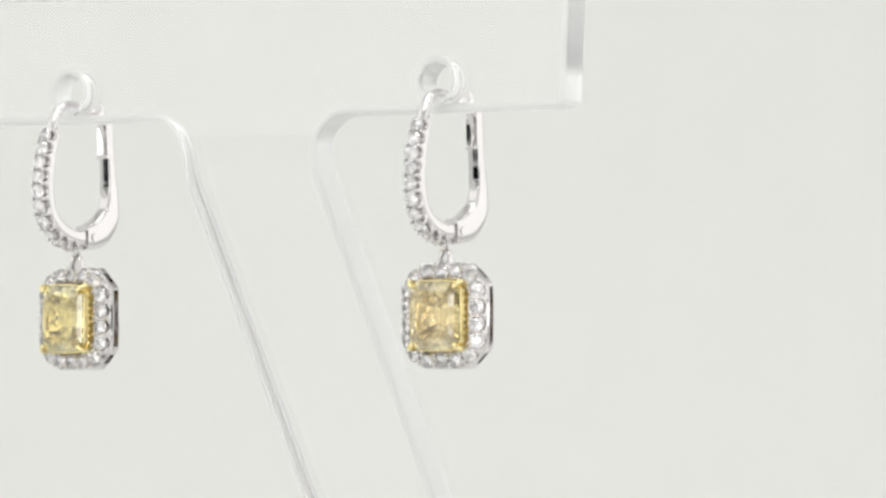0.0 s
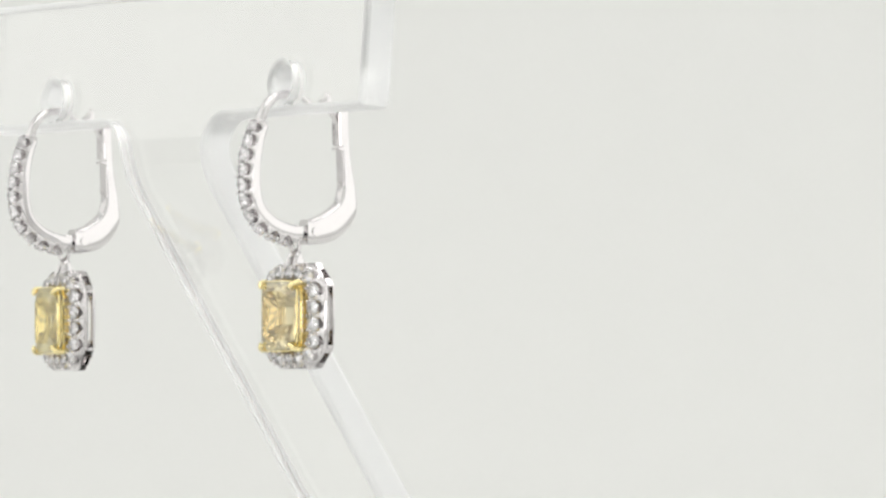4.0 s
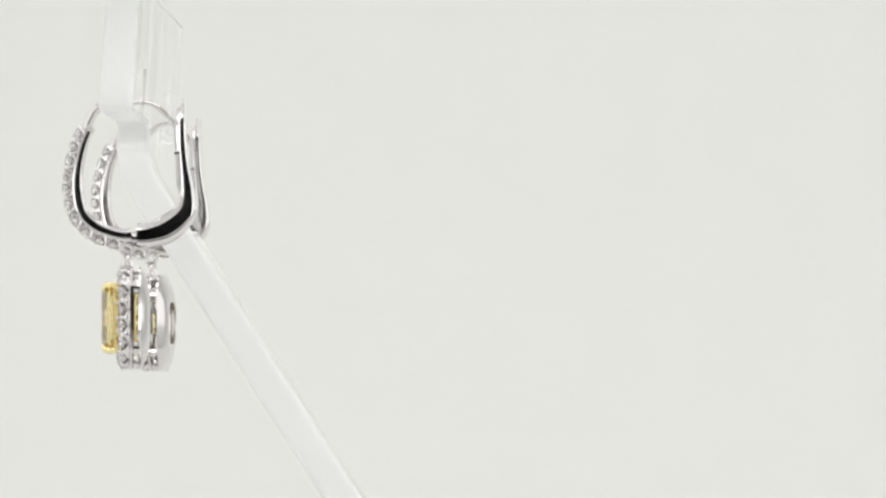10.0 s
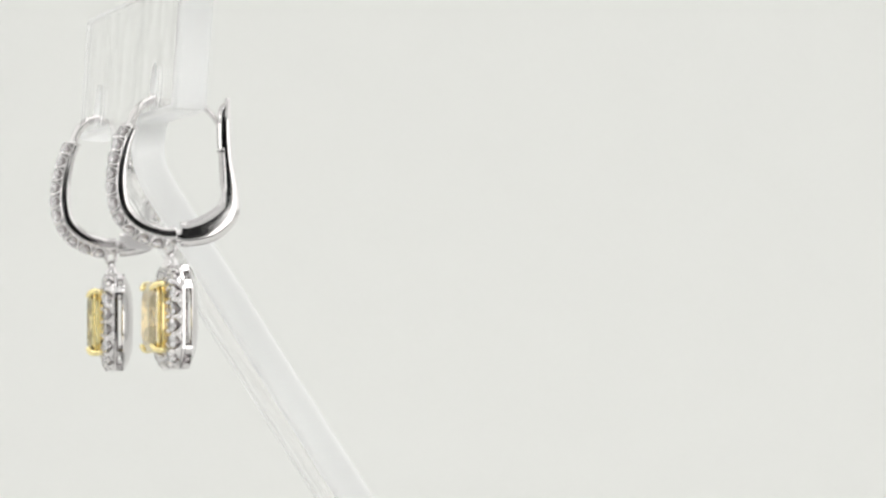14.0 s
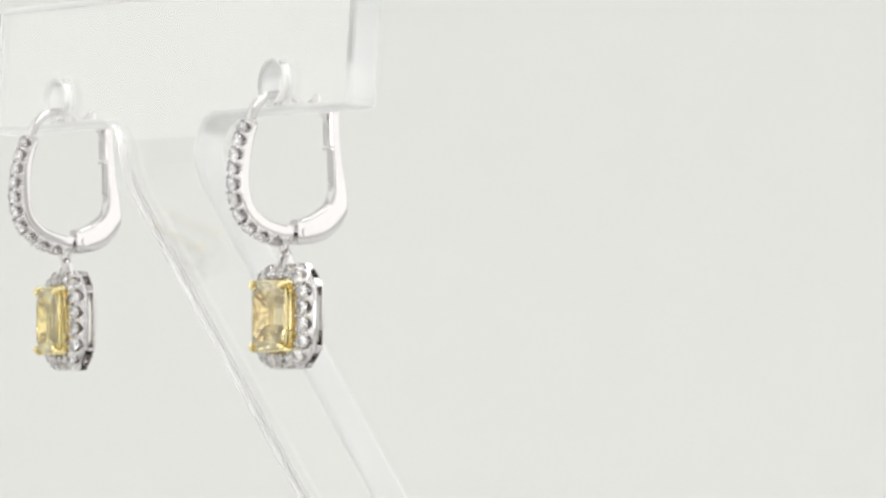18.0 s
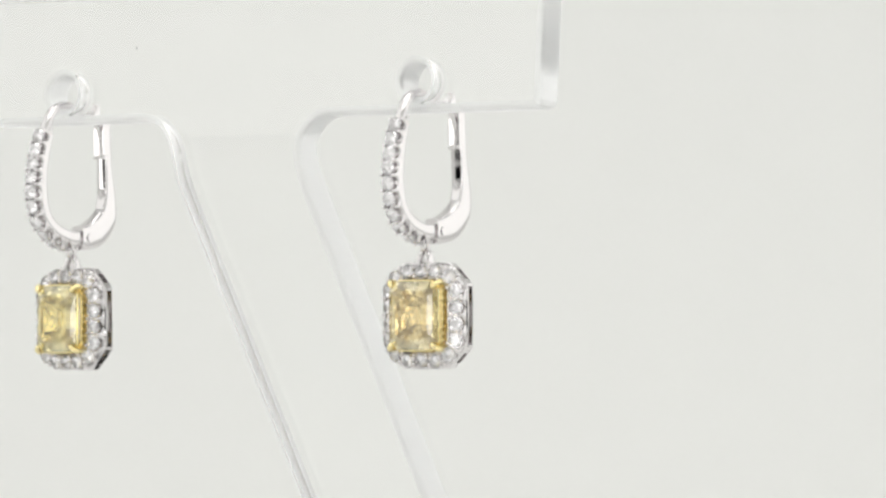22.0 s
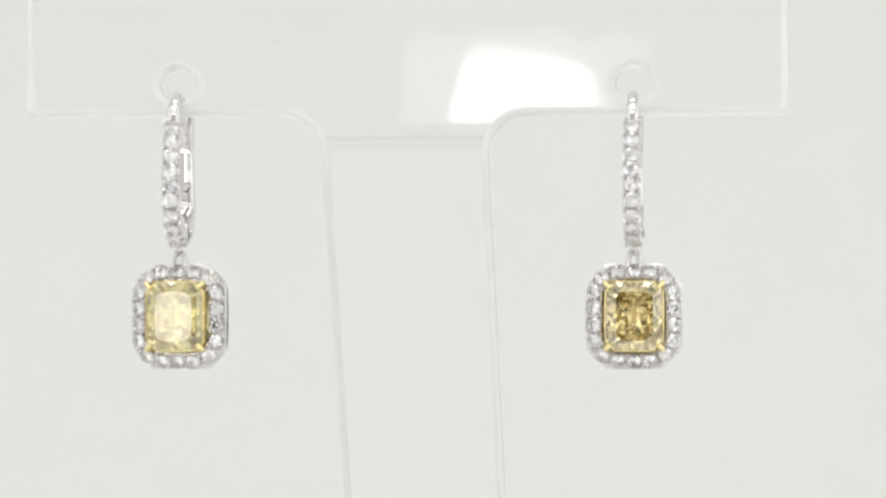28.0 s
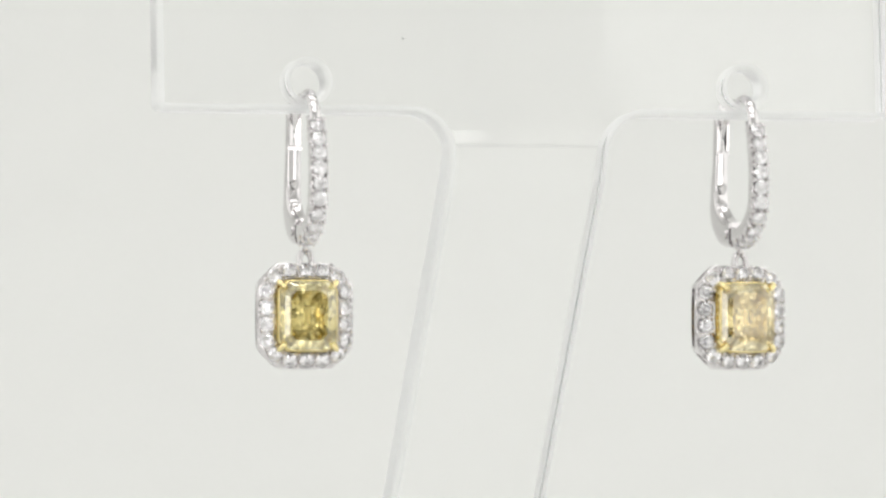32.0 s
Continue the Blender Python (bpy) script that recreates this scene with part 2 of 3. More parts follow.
def build_stand():
    ob = tagged(new("earring_stand"), "clear bent acrylic T-bar earring stand on the turntable", "jewellery stand")
    base_y = sheet_path()[-1][0]
    bm = bmesh.new()
    line = sheet_path()
    lengths = [0.0]
    for p, q in zip(line, line[1:]):
        lengths.append(lengths[-1] + math.hypot(q[0] - p[0], q[1] - p[1]))

    def place(x, h, side):
        """The point at x, h over the bar's lower edge (below it: along the bent sheet), side mm to the front."""
        if h >= -NECK:
            y, z, a, d = BAR_Y, BAR_LOW, -LEAN, -h
        else:
            i = max(k for k in range(len(lengths) - 1) if lengths[k] <= -h + 1e-6)
            y, z, a = line[i]
            d = -h - lengths[i]
            a = a if i == 0 else a + (line[i + 1][2] - a) * min(1.0, d / (lengths[i + 1] - lengths[i]))
            mid = (a + line[i][2]) / 2
            y, z = y + d * math.sin(radians(mid)), z - d * math.cos(radians(mid))
            d = 0
        y, z = y + d * math.sin(radians(a)), z - d * math.cos(radians(a))
        n2 = Vector((0, -math.cos(radians(a)), -math.sin(radians(a))))
        return Vector((x, y, z)) + n2 * side

    bar = [(NECK_HALF + FILLET * (1 - math.cos(a)), -FILLET + FILLET * math.sin(a)) for a in [math.pi / 2 * k / 12 for k in range(13)]]
    bar += [(BAR_HALF - 0.7, 0), (BAR_HALF - 0.2, 0.2), (BAR_HALF, 0.7), (BAR_HALF, BAR_H - 0.7), (BAR_HALF - 0.2, BAR_H - 0.2), (BAR_HALF - 0.7, BAR_H)]
    outline = bar + [(-x, h) for x, h in reversed(bar)]
    circle = [(math.cos(2 * math.pi * k / 48), math.sin(2 * math.pi * k / 48)) for k in range(48)]
    n_bar = len(outline)

    def inset(pts, d):
        out = []
        for i, (x, h) in enumerate(pts):
            (x0, h0), (x1, h1) = pts[i - 1], pts[(i + 1) % len(pts)]
            if i == 0:
                x0, h0 = x, h - 1
            if i == len(pts) - 1:
                x1, h1 = x, h - 1
            t = Vector((x1 - x0, h1 - h0)).normalized()
            out.append((x - t.y * d, h + t.x * d))
        return out

    # rows round the sheet's rounded edge, from its front face to its back
    half = SHEET / 2
    rows = [(half, 0.6), (half - 0.07, 0.32), (half - 0.22, 0.12), (half - 0.5, 0.0)]
    rows += [(-side, d) for side, d in reversed(rows)]
    n = len(rows)
    shells, hole_rows = [], [[], []]
    for side, d in rows:
        shells.append([bm.verts.new(place(x, h, side)) for x, h in inset(outline, d)])
        for j, sx in enumerate((-1, 1)):
            hole_rows[j].append([bm.verts.new(place(sx * HOLE_X + (HOLE_R + d) * cx, HOLE_UP + (HOLE_R + d) * cz, side)) for cx, cz in circle])
    for k in (0, n - 1):
        loops = [shells[k], hole_rows[0][k], hole_rows[1][k]]
        edges = [bm.edges.get((lp[i], lp[(i + 1) % len(lp)])) or bm.edges.new((lp[i], lp[(i + 1) % len(lp)])) for lp in loops for i in range(len(lp))]
        bmesh.ops.triangle_fill(bm, use_beauty=True, edges=edges)
    flat = set(bm.faces)
    for k in range(n - 1):
        bridge(bm, shells[k], shells[k + 1], closed=False)
    for f in bm.faces:
        if f not in flat:
            f.material_index = 1
    for k in range(n - 1):
        for j in (0, 1):
            bridge(bm, hole_rows[j][k], hole_rows[j][k + 1])
    for f in bm.faces:
        if f not in flat and f.material_index == 0:
            f.material_index = 2
    # the leg goes on from the neck's lower end
    last = [shells[k][0] for k in range(n)] + [shells[k][-1] for k in reversed(range(n))]
    total = lengths[-1]
    stations = [FILLET + 0.35 * k for k in range(1, 26)]
    stations += [stations[-1] + (total - stations[-1]) * k / 10 for k in range(1, 11)]
    for st in stations:
        nxt = [bm.verts.new(place(NECK_HALF - d, -st, side)) for side, d in rows] + [bm.verts.new(place(d - NECK_HALF, -st, side)) for side, d in reversed(rows)]
        for i in range(2 * n):
            f = bm.faces.new((last[i], last[(i + 1) % (2 * n)], nxt[(i + 1) % (2 * n)], nxt[i]))
            f.material_index = 0 if i % n == n - 1 else 1
        last = nxt
    bm.faces.new(last)
    bmesh.ops.translate(bm, vec=(0, -base_y, DROP), verts=bm.verts)
    me = part("bent_panel", bm, ACRYLIC, ob, "clear acrylic T-shaped panel with two round holes", smooth=9)
    me.data.materials.append(SAWN)
    me.data.materials.append(DRILLED)
    me.visible_shadow = False
    bm = bmesh.new()
    box(bm, -22, 22, -48, 12, 0, 2.6)
    bmesh.ops.bevel(bm, geom=bm.edges[:], offset=0.4, segments=2, affect="EDGES")
    part("base_plate", bm, ACRYLIC, ob)
    bm = bmesh.new()
    ball(bm, place(-12.6, 7.1, SHEET / 2 + 0.02) + Vector((0, -base_y, DROP)), 0.07, 6, 4, (1.3, 0.4, 0.8))
    part("dust_speck", bm, DARK, ob, "dark speck of dust")
    return ob, Matrix.Translation(Vector((BAR_X, base_y, TABLE)) * MM)


# ---------------------------------------------------------------- the earrings
# Millimetres from the point where the wire rests in the hole: x along the bar, y to the back, z up.
HOLE_REST = 28.25
WIRE_Y = -30.9
DOME = 20.0                       # lean of the halo's stones, degrees


def brilliant_mesh(name, r, mat):
    """A round brilliant that looks along -y, with its girdle at y = 0."""
    bm = bmesh.new()
    n = 8
    for rad, y, off, cnt in ((0.56, -0.30, 0.0, n), (0.84, -0.17, 0.5, n), (1.0, -0.03, 0.0, 2 * n), (1.0, 0.03, 0.0, 2 * n), (0.02, 0.845, 0.0, 3)):
        for k in range(cnt):
            a = 2 * math.pi * (k + off) / cnt
            bm.verts.new((r * rad * math.cos(a), r * y, r * rad * math.sin(a)))
    hull(bm)
    return mesh_of(name, bm, mat)


def hull(bm):
    res = bmesh.ops.convex_hull(bm, input=bm.verts[:])
    junk = [g for g in res["geom_interior"] + res["geom_unused"] if isinstance(g, bmesh.types.BMVert)]
    if junk:
        bmesh.ops.delete(bm, geom=list(set(junk)), context="VERTS")
    bmesh.ops.dissolve_limit(bm, angle_limit=radians(0.6), verts=bm.verts[:], edges=bm.edges[:])


def centre_stone(hw, hh, rnd):
    """A cut-cornered radiant stone: table and crown to the front, a pavilion of many small facets behind."""
    bm = bmesh.new()
    n = 4

    def ring(inset, y, cut, off, jit=0.0):
        base = octagon(hw - inset, hh - inset, cut, 0.03, n)
        out = []
        for i in range(len(base)):
            (x0, z0), (x1, z1) = base[i], base[(i + 1) % len(base)]
            x, z = x0 + (x1 - x0) * off, z0 + (z1 - z0) * off
            out.append(bm.verts.new((x + rnd.uniform(-jit, jit), y + rnd.uniform(-jit, jit), z + rnd.uniform(-jit, jit))))
        return out

    def join(a, b, swap, slot):
        m = len(a)
        for i in range(m):
            j = (i + 1) % m
            tris = ((a[i], a[j], b[i]), (a[j], b[j], b[i])) if swap else ((a[i], b[j], b[i]), (a[i], a[j], b[j]))
            for q in tris:
                bm.faces.new(q).material_index = slot

    rows = [(0.94, -0.56, 0.60, 0.0, 0.0), (0.46, -0.36, 0.78, 0.0, 0.0), (0.0, -0.08, 0.85, 0.0, 0.0), (0.0, 0.08, 0.85, 0.0, 0.0),
            (0.40, 0.66, 0.88, 0.0, 0.012), (0.80, 1.10, 0.88, 0.5, 0.03), (1.20, 1.46, 0.80, 0.0, 0.035), (1.58, 1.77, 0.60, 0.5, 0.035),
            (1.92, 2.03, 0.42, 0.0, 0.03), (2.22, 2.24, 0.26, 0.5, 0.02), (2.48, 2.42, 0.1, 0.0, 0.01)]
    loops = [ring(*r) for r in rows]
    bm.faces.new(loops[0]).material_index = 1
    for i in range(len(loops) - 1):
        join(loops[i], loops[i + 1], i % 2 == 0, 0 if i < 4 else 2)
    bm.faces.new(loops[-1]).material_index = 2
    return bm


def pave_hoop():
    """The hoop's middle line from the wire down the front to the hinge: y, z, thickness, width."""
    rows = [(-3.93, -2.2, 1.25, 1.5), (-4.55, -3.75, 1.45, 1.55), (-5.05, -6.15, 1.62, 1.6), (-5.07, -8.35, 1.7, 1.6), (-4.53, -10.4, 1.75, 1.6),
            (-2.96, -11.91, 1.8, 1.6), (-0.80, -12.65, 1.8, 1.6), (0.5, -12.69, 1.86, 1.6)]
    return smooth_path(rows, 8)


def lever_path(deep):
    """The lever from the hinge up the back: y, z, thickness, width. deep: how far back it stands."""
    rows = [(1.02, -12.46, 2.4, 1.64), (1.95, -12.44, 2.5, 1.65), (3.88, -11.85, 2.8, 1.65), (5.52, -10.45, 2.4, 1.6), (5.9, -8.7, 1.65, 1.5), (5.78, -6.9, 1.25, 1.45),
            (5.58, -5.2, 1.0, 1.4), (5.40, -2.45, 0.92, 1.4), (5.42, -0.6, 0.84, 1.3), (5.6, 0.55, 0.5, 0.9)]
    return smooth_path([(y * deep if y > 1 else y, z, th, w) for y, z, th, w in rows], 7)


def build_earring(small, halo_small, swing, seed, tone, seat_yaw, deep=1.0):
    rnd = random.Random(seed)
    ob = tagged(new("drop_earring"), "white gold leverback drop earring with pave diamonds and a yellow diamond", "earring", "pair of earrings on the stand")
    # hoop with cups and beads
    bm = bmesh.new()
    path = pave_hoop()
    strap(bm, path, 5.0, shift=0.48, sides=40)
    pts = [Vector((0, p[0], p[1])) for p in path]
    lengths = [0.0]
    for a, b in zip(pts, pts[1:]):
        lengths.append(lengths[-1] + (b - a).length)
    total = lengths[-1]

    def along(s):
        for i in range(len(pts) - 1):
            if lengths[i + 1] >= s or i == len(pts) - 2:
                k = (s - lengths[i]) / (lengths[i + 1] - lengths[i])
                p = pts[i].lerp(pts[i + 1], k)
                d = (pts[min(i + 2, len(pts) - 1)] - pts[max(i - 1, 0)]).normalized()
                out = Vector((0, d.z, -d.y))
                th = path[i][2]
                return p, d, out, th
    stones = []
    n = 10
    for k in range(n):
        s = 0.6 + (total - 2.2) * k / (n - 1)
        p, d, out, th = along(s)
        seat = p + out * (th / 2 + 0.12)
        rot = Matrix((Vector((1, 0, 0)), -out, d)).transposed().to_4x4()
        if rot.determinant() < 0:
            rot = Matrix((Vector((-1, 0, 0)), -out, d)).transposed().to_4x4()
        stones.append(Matrix.Translation(seat * MM) @ rot)
        # a small dish under the stone
        lo = [bm.verts.new(p + out * (th / 2 - 0.62) + (Vector((math.cos(q), 0, 0)) + d * math.sin(q)) * 0.2) for q in [2 * math.pi * j / 10 for j in range(10)]]
        hi = [bm.verts.new(p + out * (th / 2 - 0.18) + (Vector((math.cos(q), 0, 0)) + d * math.sin(q)) * 0.58) for q in [2 * math.pi * j / 10 for j in range(10)]]
        bridge(bm, lo, hi)
    gap = (total - 2.2) / (n - 1)
    for k in range(n + 1):
        p, d, out, th = along(max(0.05, 0.6 + gap * (k - 0.5)))
        for sx in (-1, 1):
            # a post, broad at the band and narrow at the bead
            foot = p + out * (th / 2 - 0.76) + Vector((0.69 * sx, 0, 0))
            arch = [(0.1, 0.72), (0.2, 0.54), (0.35, 0.36), (0.5, 0.25), (0.7, 0.18), (0.88, 0.15)]
            prof = arch + [(h, -wide) for h, wide in reversed(arch)]
            flat_in = [bm.verts.new(foot + out * h + d * w2 - Vector((0.15 * sx, 0, 0))) for h, w2 in prof]
            bm.faces.new(flat_in)
            last = flat_in
            for rise, k2 in ((0.10, 1.0), (0.155, 0.8), (0.175, 0.45)):
                nxt = [bm.verts.new(foot + out * (0.45 + (h - 0.45) * (0.6 + 0.4 * k2)) + d * w2 * k2 + Vector((rise * sx, 0, 0))) for h, w2 in prof]
                bridge(bm, last, nxt)
                last = nxt
            bm.faces.new(last)
            ball(bm, foot + out * 0.9, 0.18, 8, 6)
    # collar where the wire enters
    p, d, out, th = along(0)
    ball(bm, p - d * 0.05, 0.82, 12, 8, (0.98, 1.0, 0.36))
    hoop = part("hoop", bm, WHITE_GOLD, ob, "white gold hoop front with pave setting", smooth=50)
    for m in stones:
        part("diamond", small, DIAMOND, hoop, at=m @ pose(0, 0, 0, rnd.uniform(-7, 7), rnd.uniform(0, 360), rnd.uniform(-7, 7)))

    # wire over the bar, through the hole and into the lever
    bm = bmesh.new()
    wire = smooth_path([(-3.98, -2.15, 0.95, 1.2), (-3.62, -1.15, 0.92, 1.15), (-3.0, -0.2, 0.9, 1.1), (-2.0, 0.5, 0.85, 1.05), (-0.7, 0.72, 0.75, 0.95), (0.9, 0.42, 0.52, 0.8),
                        (1.9, 0.58, 0.48, 0.65), (3.05, 0.1, 0.52, 0.6), (4.15, -0.95, 0.52, 0.6), (4.85, -2.0, 0.5, 0.6), (5.1, -3.0, 0.5, 0.6), (5.0, -4.6, 0.42, 0.5)], 10)
    wire = [(y * deep if y > 0 else y, z, th, w) for y, z, th, w in wire]
    strap(bm, wire, 2.0, sides=18)
    part("ear_wire", bm, WHITE_GOLD, ob, smooth=60)

    # lever with a slot on its inner face, and its hinge
    bm = bmesh.new()
    lp = lever_path(deep)
    strap(bm, lp, 4.6, sides=40)
    ball(bm, Vector((0, lp[-1][0], lp[-1][1])), 0.33, 10, 8, (1.3, 0.8, 1.0))
    lever = part("lever", bm, WHITE_GOLD, ob, "polished white gold hinged lever", smooth=50)
    bm = bmesh.new()
    # the inner face: a folded valley above, a step, and a narrower roof-shaped rib below it
    valley = [(-0.72, -0.3), (-0.70, 0.0), (-0.60, 0.24), (-0.54, 0.28), (-0.47, 0.24), (0.0, 0.02), (0.47, 0.24), (0.54, 0.28), (0.60, 0.24), (0.70, 0.0), (0.72, -0.3)]
    rib = [(-0.52, -0.3), (-0.52, -0.02), (-0.42, 0.06), (-0.08, 0.28), (0.08, 0.28), (0.42, 0.06), (0.52, -0.02), (0.52, -0.3)]
    for first, end, shape in ((27, 45, rib), (45, 61, valley)):
        rows = []
        for k in range(first, end):
            (y0, z0, *_), (y1, z1, *_) = lp[k - 1], lp[k + 1]
            y, z, th, w = lp[k]
            run = Vector((0, y1 - y0, z1 - z0)).normalized()
            inward = Vector((0, -run.z, run.y))
            rise = min(1.0, (k - first) / 6 if shape is rib else 1.0, (end + 0.5 - k) / 3 if shape is valley else 1.0)
            rows.append([bm.verts.new(Vector((u, y, z)) + inward * (th / 2 + v * rise - 0.1 * (1 - rise))) for u, v in shape])
        for k in range(len(rows) - 1):
            bridge(bm, rows[k], rows[k + 1])
        bm.faces.new(rows[0])
        bm.faces.new(rows[-1])
    y, z, th, w = lp[44]
    box(bm, -0.68, 0.68, y - 0.5 * th - 0.34, y - 0.5 * th + 0.3, z - 0.05, z + 0.16)
    part("catch", bm, WHITE_GOLD, lever, smooth=28)
    bm = bmesh.new()
    tube(bm, [(-0.95, 1.95, -12.45), (0.95, 1.95, -12.45)], 0.45, 16)
    part("hinge_pin", bm, WHITE_GOLD, lever, smooth=40)

    bm = bmesh.new()
    strap(bm, [(0.3, -12.72, 1.3, 0.85), (0.7, -12.70, 1.25, 0.8), (1.2, -12.68, 1.3, 0.85)], 4.0, sides=20)
    part("hinge_knuckle", bm, WHITE_GOLD, lever, smooth=60)

    # links between hoop and pendant
    bm = bmesh.new()
    tube(bm, [(0.0, 0.5 * math.cos(a), -13.8 + 0.58 * math.sin(a)) for a in [2 * math.pi * k / 18 for k in range(18)]], 0.22, 8, True)
    part("jump_ring", bm, WHITE_GOLD, ob, smooth=60)
    bm = bmesh.new()
    # a saddle-shaped loop, shallow at its top and deep where it meets the halo
    arch = [(0.60, -15.8)] + [(0.56 * math.cos(a), -15.2 + 0.84 * math.sin(a)) for a in [math.pi * k / 16 for k in range(17)]] + [(-0.60, -15.8)]
    rings = []
    for k, (x, z) in enumerate(arch):
        (x0, z0), (x1, z1) = arch[max(k - 1, 0)], arch[min(k + 1, len(arch) - 1)]
        nr = Vector((z1 - z0, 0, x0 - x1)).normalized()
        deep = 0.27 + 0.55 * (-14.3 - z) / 1.5
        rings.append([bm.verts.new(Vector((x, 0.1, z)) + nr * 0.30 * math.sin(q) + Vector((0, deep * math.cos(q), 0)))
                      for q in [2 * math.pi * j / 12 for j in range(12)]])
    for k in range(len(rings) - 1):
        bridge(bm, rings[k], rings[k + 1])
    bm.faces.new(rings[0])
    bm.faces.new(rings[-1])
    part("bail", bm, WHITE_GOLD, ob, smooth=60, at=pose(0, 0, 0, 0, 0, -swing))

    # pendant: halo of two rings with posts, cups and stones
    CZ = -20.55
    centre = pose(0, 0, CZ * MM, 0, 0, -swing)
    bm = bmesh.new()
    tube(bm, [(x, -0.55, z) for x, z in octagon(3.2, 3.72, 1.15, 0.05)], 0.13, 8, True)
    ring_plate(bm, octagon(4.58, 5.02, 1.95, 0.06), octagon(2.95, 3.5, 1.1, 0.05), 0.22, 0.68, 0.13)
    # flush pillars round each corner leave a slot in every side
    rim, core = octagon(4.57, 5.01, 1.95, 0.0, 1), octagon(3.95, 4.4, 1.72, 0.0, 1)
    for i in range(8):
        for j, far in ((i - 1, i), ((i + 1) % 8, i)):
            reach = 0.26 if (i % 2 == 0) == (j == (i + 1) % 8) else 0.72
            o0, o1, c0, c1 = Vector(rim[i]), Vector(rim[j]), Vector(core[i]), Vector(core[j])
            o1 = o0 + (o1 - o0).normalized() * reach
            c1 = c0 + (c1 - c0).normalized() * reach
            quad = [[bm.verts.new((q.x, y, q.y)) for q in (o0, o1, c1, c0)] for y in (0.62, 1.26)]
            bridge(bm, quad[0], quad[1])
            bm.faces.new(quad[0])
            bm.faces.new(quad[1])
    pos = [(3.84, z) for z in (-2.36, -0.79, 0.79, 2.36)]
    pos += [(3.08, 3.73)] + [(x, 4.3) for x in (1.55, 0.0, -1.55)] + [(-3.08, 3.73)]
    pos += [(-3.84, z) for z in (2.36, 0.79, -0.79, -2.36)]
    pos += [(-3.08, -3.73)] + [(x, -4.3) for x in (-1.55, 0.0, 1.55)] + [(3.08, -3.73)]
    seats = []
    for i, (x, z) in enumerate(pos):
        # the stones lean outward, square to the side that they stand on
        if abs(x) > 3.5:
            away = Vector((math.copysign(1, x), 0, 0))
        elif abs(z) > 4:
            away = Vector((0, 0, math.copysign(1, z)))
        else:
            away = Vector((x, 0, z)).normalized()
        axis = Vector((0, -1, 0)) * math.cos(radians(DOME)) + away * math.sin(radians(DOME))
        e0 = axis.cross(Vector((0, 1, 0))).normalized()
        e1 = axis.cross(e0)
        c = Vector((x, -0.62, z))
        seats.append(Matrix.Translation(c * MM) @ axis.to_track_quat("-Y", "Z").to_matrix().to_4x4())
        low, top, inn, flo = [], [], [], []
        for j in range(14):
            a = 2 * math.pi * j / 14
            e = e0 * math.cos(a) + e1 * math.sin(a)
            low.append(bm.verts.new(c - axis * 0.85 + e * 0.42))
            top.append(bm.verts.new(c + axis * 0.02 + e * 0.745))
            inn.append(bm.verts.new(c + axis * 0.02 + e * 0.71))
            flo.append(bm.verts.new(c - axis * 0.6 + e * 0.25))
        bridge(bm, low, top)
        bridge(bm, top, inn)
        bridge(bm, inn, flo)
        nx, nz = pos[(i + 1) % len(pos)]
        mid = Vector(((x + nx) / 2, -0.66, (z + nz) / 2))
        rad = Vector((mid.x, 0, mid.z)).normalized()
        for k in (-0.62, -0.3, 0.3, 0.62):
            ball(bm, mid + rad * k + Vector((0, 0.36 * k, 0)), 0.2, 7, 5)
        # the outer wall rises to a claw between two stones, with a round arch on each side
        run = Vector((nx - x, 0, nz - z)).normalized()
        face = run.cross(Vector((0, 1, 0)))
        face = face if face.dot(rad) > 0 else -face
        foot = Vector((mid.x, 0, mid.z)) + face * 0.60
        claw = [(0.30, 0.80), (0.12, 0.70), (-0.05, 0.47), (-0.2, 0.29), (-0.36, 0.17), (-0.5, 0.11)]
        prof = claw + [(h, -w2) for h, w2 in reversed(claw)]
        sides = [[bm.verts.new(foot + run * w2 * k2 + Vector((0, -0.1 + (h + 0.1) * (0.6 + 0.4 * k2), 0)) + face * t) for h, w2 in prof]
                 for t, k2 in ((-0.13, 1.0), (0.05, 1.0), (0.12, 0.72), (0.16, 0.3))]
        for a, b in zip(sides, sides[1:]):
            bridge(bm, a, b)
        bm.faces.new(sides[0])
        bm.faces.new(sides[-1])
        ball(bm, foot + Vector((0, -0.5, 0)), 0.17, 8, 6)
    halo = part("halo", bm, WHITE_GOLD, ob, "white gold cut-cornered halo frame with pave setting", smooth=40, at=centre)
    for seat in seats:
        tilt = pose(0, 0, 0, rnd.uniform(-7, 7), rnd.uniform(0, 360), rnd.uniform(-7, 7))
        part("diamond", halo_small, DIAMOND, halo, at=seat @ tilt)
    bm = bmesh.new()
    # the back ring bulges to the rear and is open in its middle
    steps = [(4.57, 5.01, 1.95, 1.20), (4.54, 4.98, 1.94, 1.34), (4.15, 4.55, 1.78, 1.58), (3.5, 3.85, 1.52, 1.94), (2.75, 3.0, 1.2, 2.2), (2.12, 2.25, 0.92, 2.3),
             (2.0, 2.12, 0.88, 2.22), (2.6, 2.85, 1.15, 2.02), (3.3, 3.65, 1.45, 1.72), (3.9, 4.3, 1.7, 1.4), (3.95, 4.4, 1.72, 1.20)]
    loops = [[bm.verts.new((x, y, z)) for x, z in octagon(hw, hh, cut, 0.08)] for hw, hh, cut, y in steps]
    for i in range(len(loops)):
        bridge(bm, loops[i], loops[(i + 1) % len(loops)])
    part("back_ring", bm, WHITE_GOLD, halo, smooth=40)

    # gold basket, prongs and the yellow stone
    bm = bmesh.new()
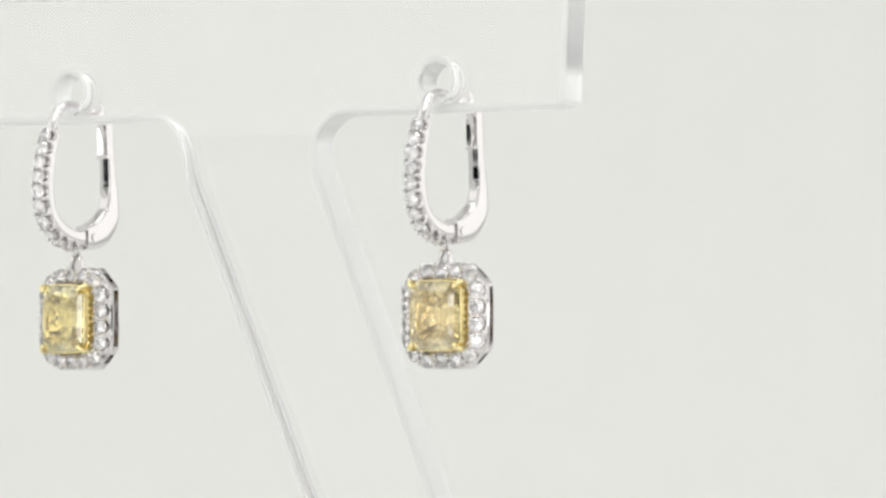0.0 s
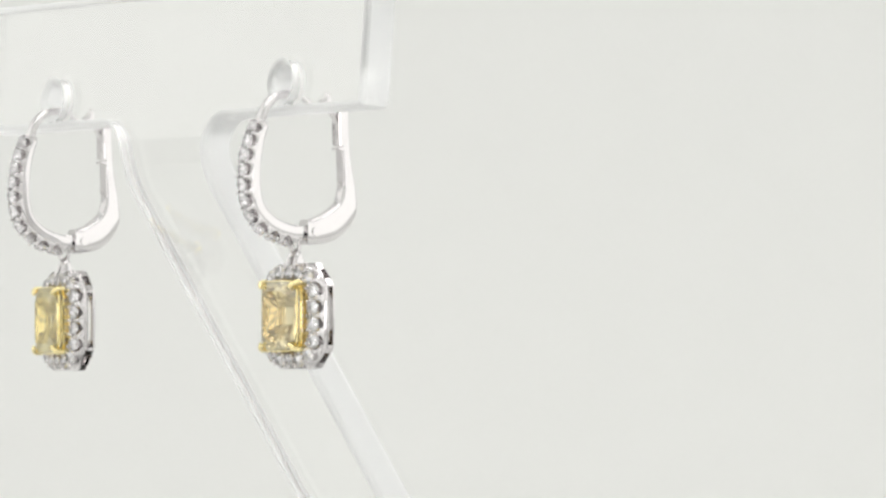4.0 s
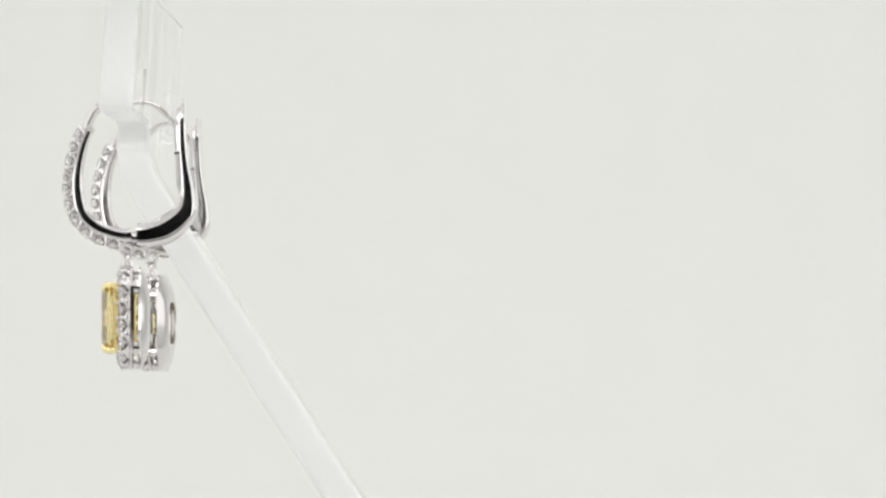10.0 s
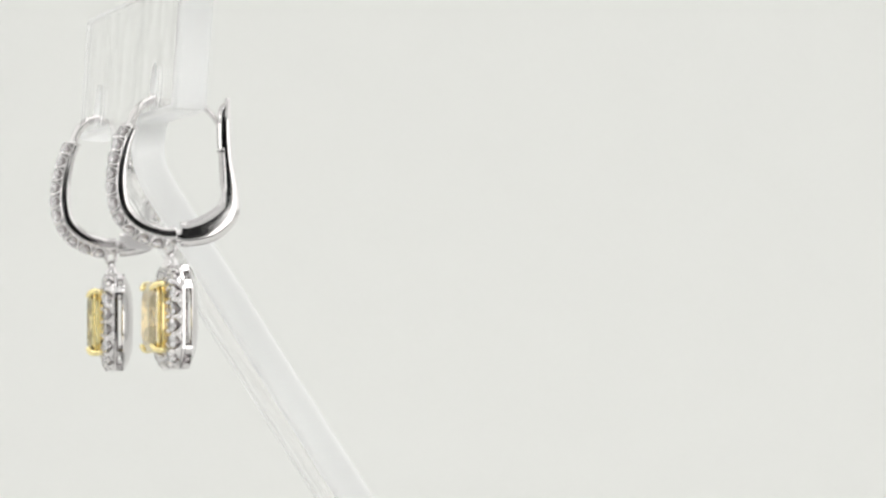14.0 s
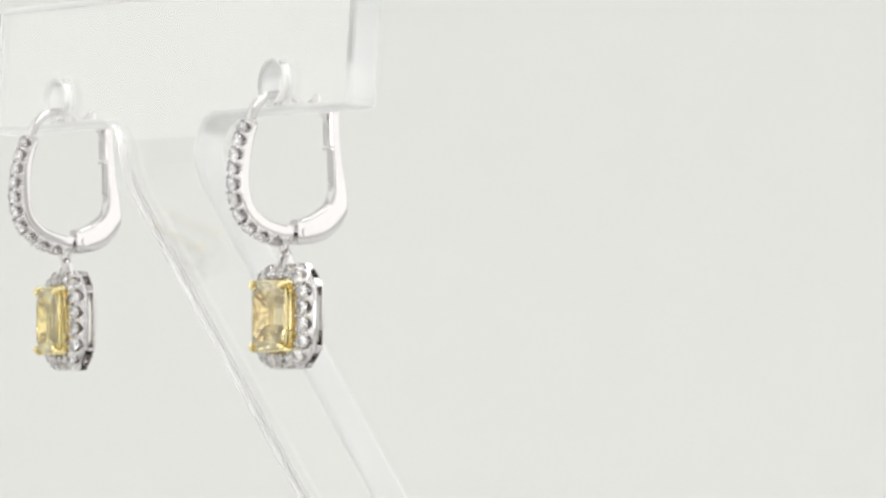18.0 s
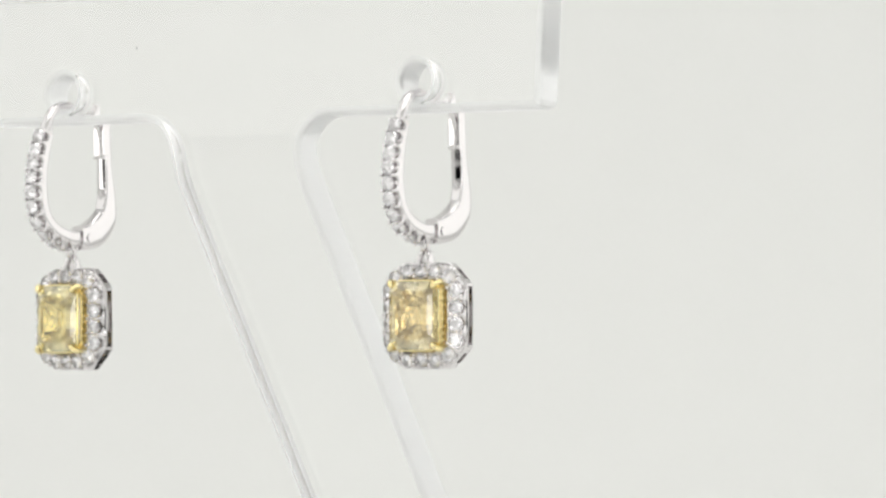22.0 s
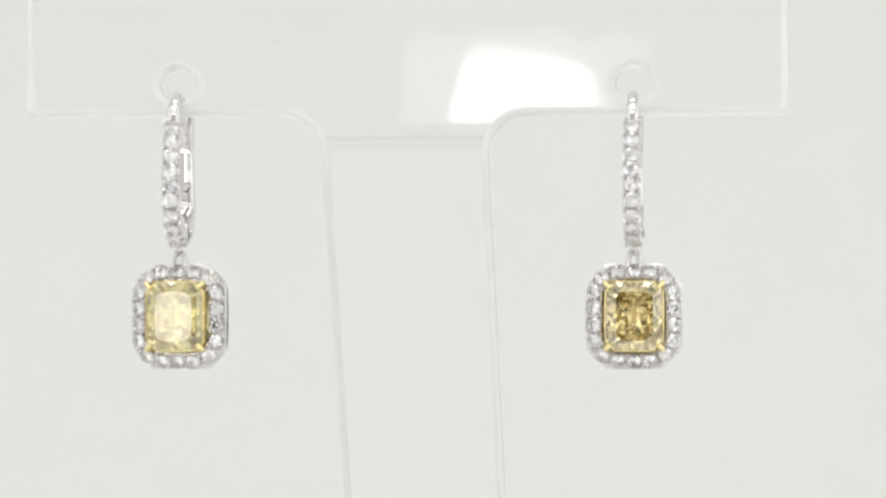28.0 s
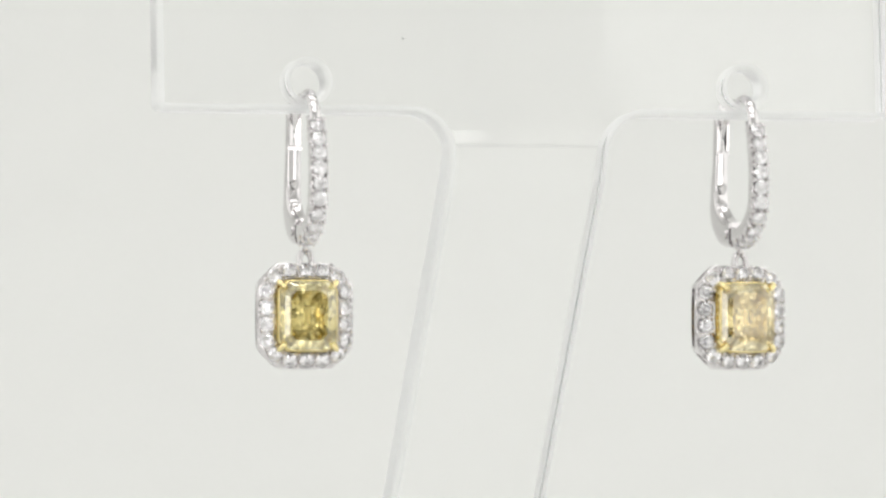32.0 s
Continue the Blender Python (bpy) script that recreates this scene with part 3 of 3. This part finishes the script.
    tube(bm, [(x, -1.5, z) for x, z in octagon(2.72, 3.28, 0.88, 0.04, 4)], 0.12, 10, True)
    ring_plate(bm, octagon(2.85, 3.4, 0.95, 0.04), octagon(2.3, 2.85, 0.8, 0.03), -0.5, -0.2, 0.08)
    # a beaded gallery between the base and the girdle
    tube(bm, [(x, -0.98, z) for x, z in octagon(2.6, 3.16, 0.86, 0.04, 4)], 0.12, 8, True)
    bead = octagon(2.66, 3.22, 0.86, 0.04, 7)
    for x, z in bead:
        ball(bm, Vector((x, -0.74, z)), 0.17, 6, 4)
    for sx in (-1, 1):
        for sz in (-1, 1):
            tube(bm, [(sx * 2.5, 0.35, sz * 2.95), (sx * 2.55, -0.3, sz * 3.0), (sx * 2.74, -1.6, sz * 3.17)], 0.25, 8)
    front = centre @ Matrix.Translation((0, -0.2 * MM, 0))
    basket = part("basket", bm, YELLOW_GOLD, ob, "yellow gold basket holding the stone", smooth=40, at=front)
    for sx in (-1, 1):
        for sz in (-1, 1):
            bm = bmesh.new()
            claw = smooth_path([(sx * 2.74, -1.0, sz * 3.18), (sx * 2.72, -1.65, sz * 3.18), (sx * 2.52, -1.98, sz * 2.97), (sx * 2.22, -2.1, sz * 2.67)], 5)
            tube(bm, claw, [0.29] * 6 + [0.28] * 4 + [0.25] * 5 + [0.16], 8)
            part("prong", bm, YELLOW_GOLD, basket, smooth=60)
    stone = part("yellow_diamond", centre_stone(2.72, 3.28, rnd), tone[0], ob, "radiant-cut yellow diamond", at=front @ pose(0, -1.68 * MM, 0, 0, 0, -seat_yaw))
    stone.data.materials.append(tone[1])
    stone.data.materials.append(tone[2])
    return ob


def earring_rest(x, yaw, ahead=0.0):
    return Matrix.Translation(Vector((x, WIRE_Y - ahead, EYE + HOLE_REST)) * MM) @ pose(0, 0, 0, 0, 0, -yaw)


turntable = build_turntable()
stand, stand_rest = build_stand()
SMALL, HALO_SMALL = brilliant_mesh("diamond", 0.73, DIAMOND), brilliant_mesh("diamond", 0.72, DIAMOND)
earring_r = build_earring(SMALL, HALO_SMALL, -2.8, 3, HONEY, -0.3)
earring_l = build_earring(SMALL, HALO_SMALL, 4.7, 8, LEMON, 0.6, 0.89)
EAR_R, EAR_L = earring_rest(BAR_X + HOLE_X, -1.2), earring_rest(BAR_X - HOLE_X, 1.3, 0.25)


def motions():
    """The turntable carries the stand and the earrings round its axis."""
    times = [0.5 * k for k in range(int(CLIP * 2) + 1)]
    for at in (10.2, 10.3, 10.4, 10.6, 11.4, 11.55, 11.65, 11.8):
        times.append(at)
    times.sort()
    for thing, rest in ((turntable, Matrix.Identity(4)), (stand, stand_rest), (earring_r, EAR_R), (earring_l, EAR_L)):
        walk(thing, [(t, pose(0, 0, 0, 0, 0, -turn_angle(t)) @ rest) for t in times])


motions()
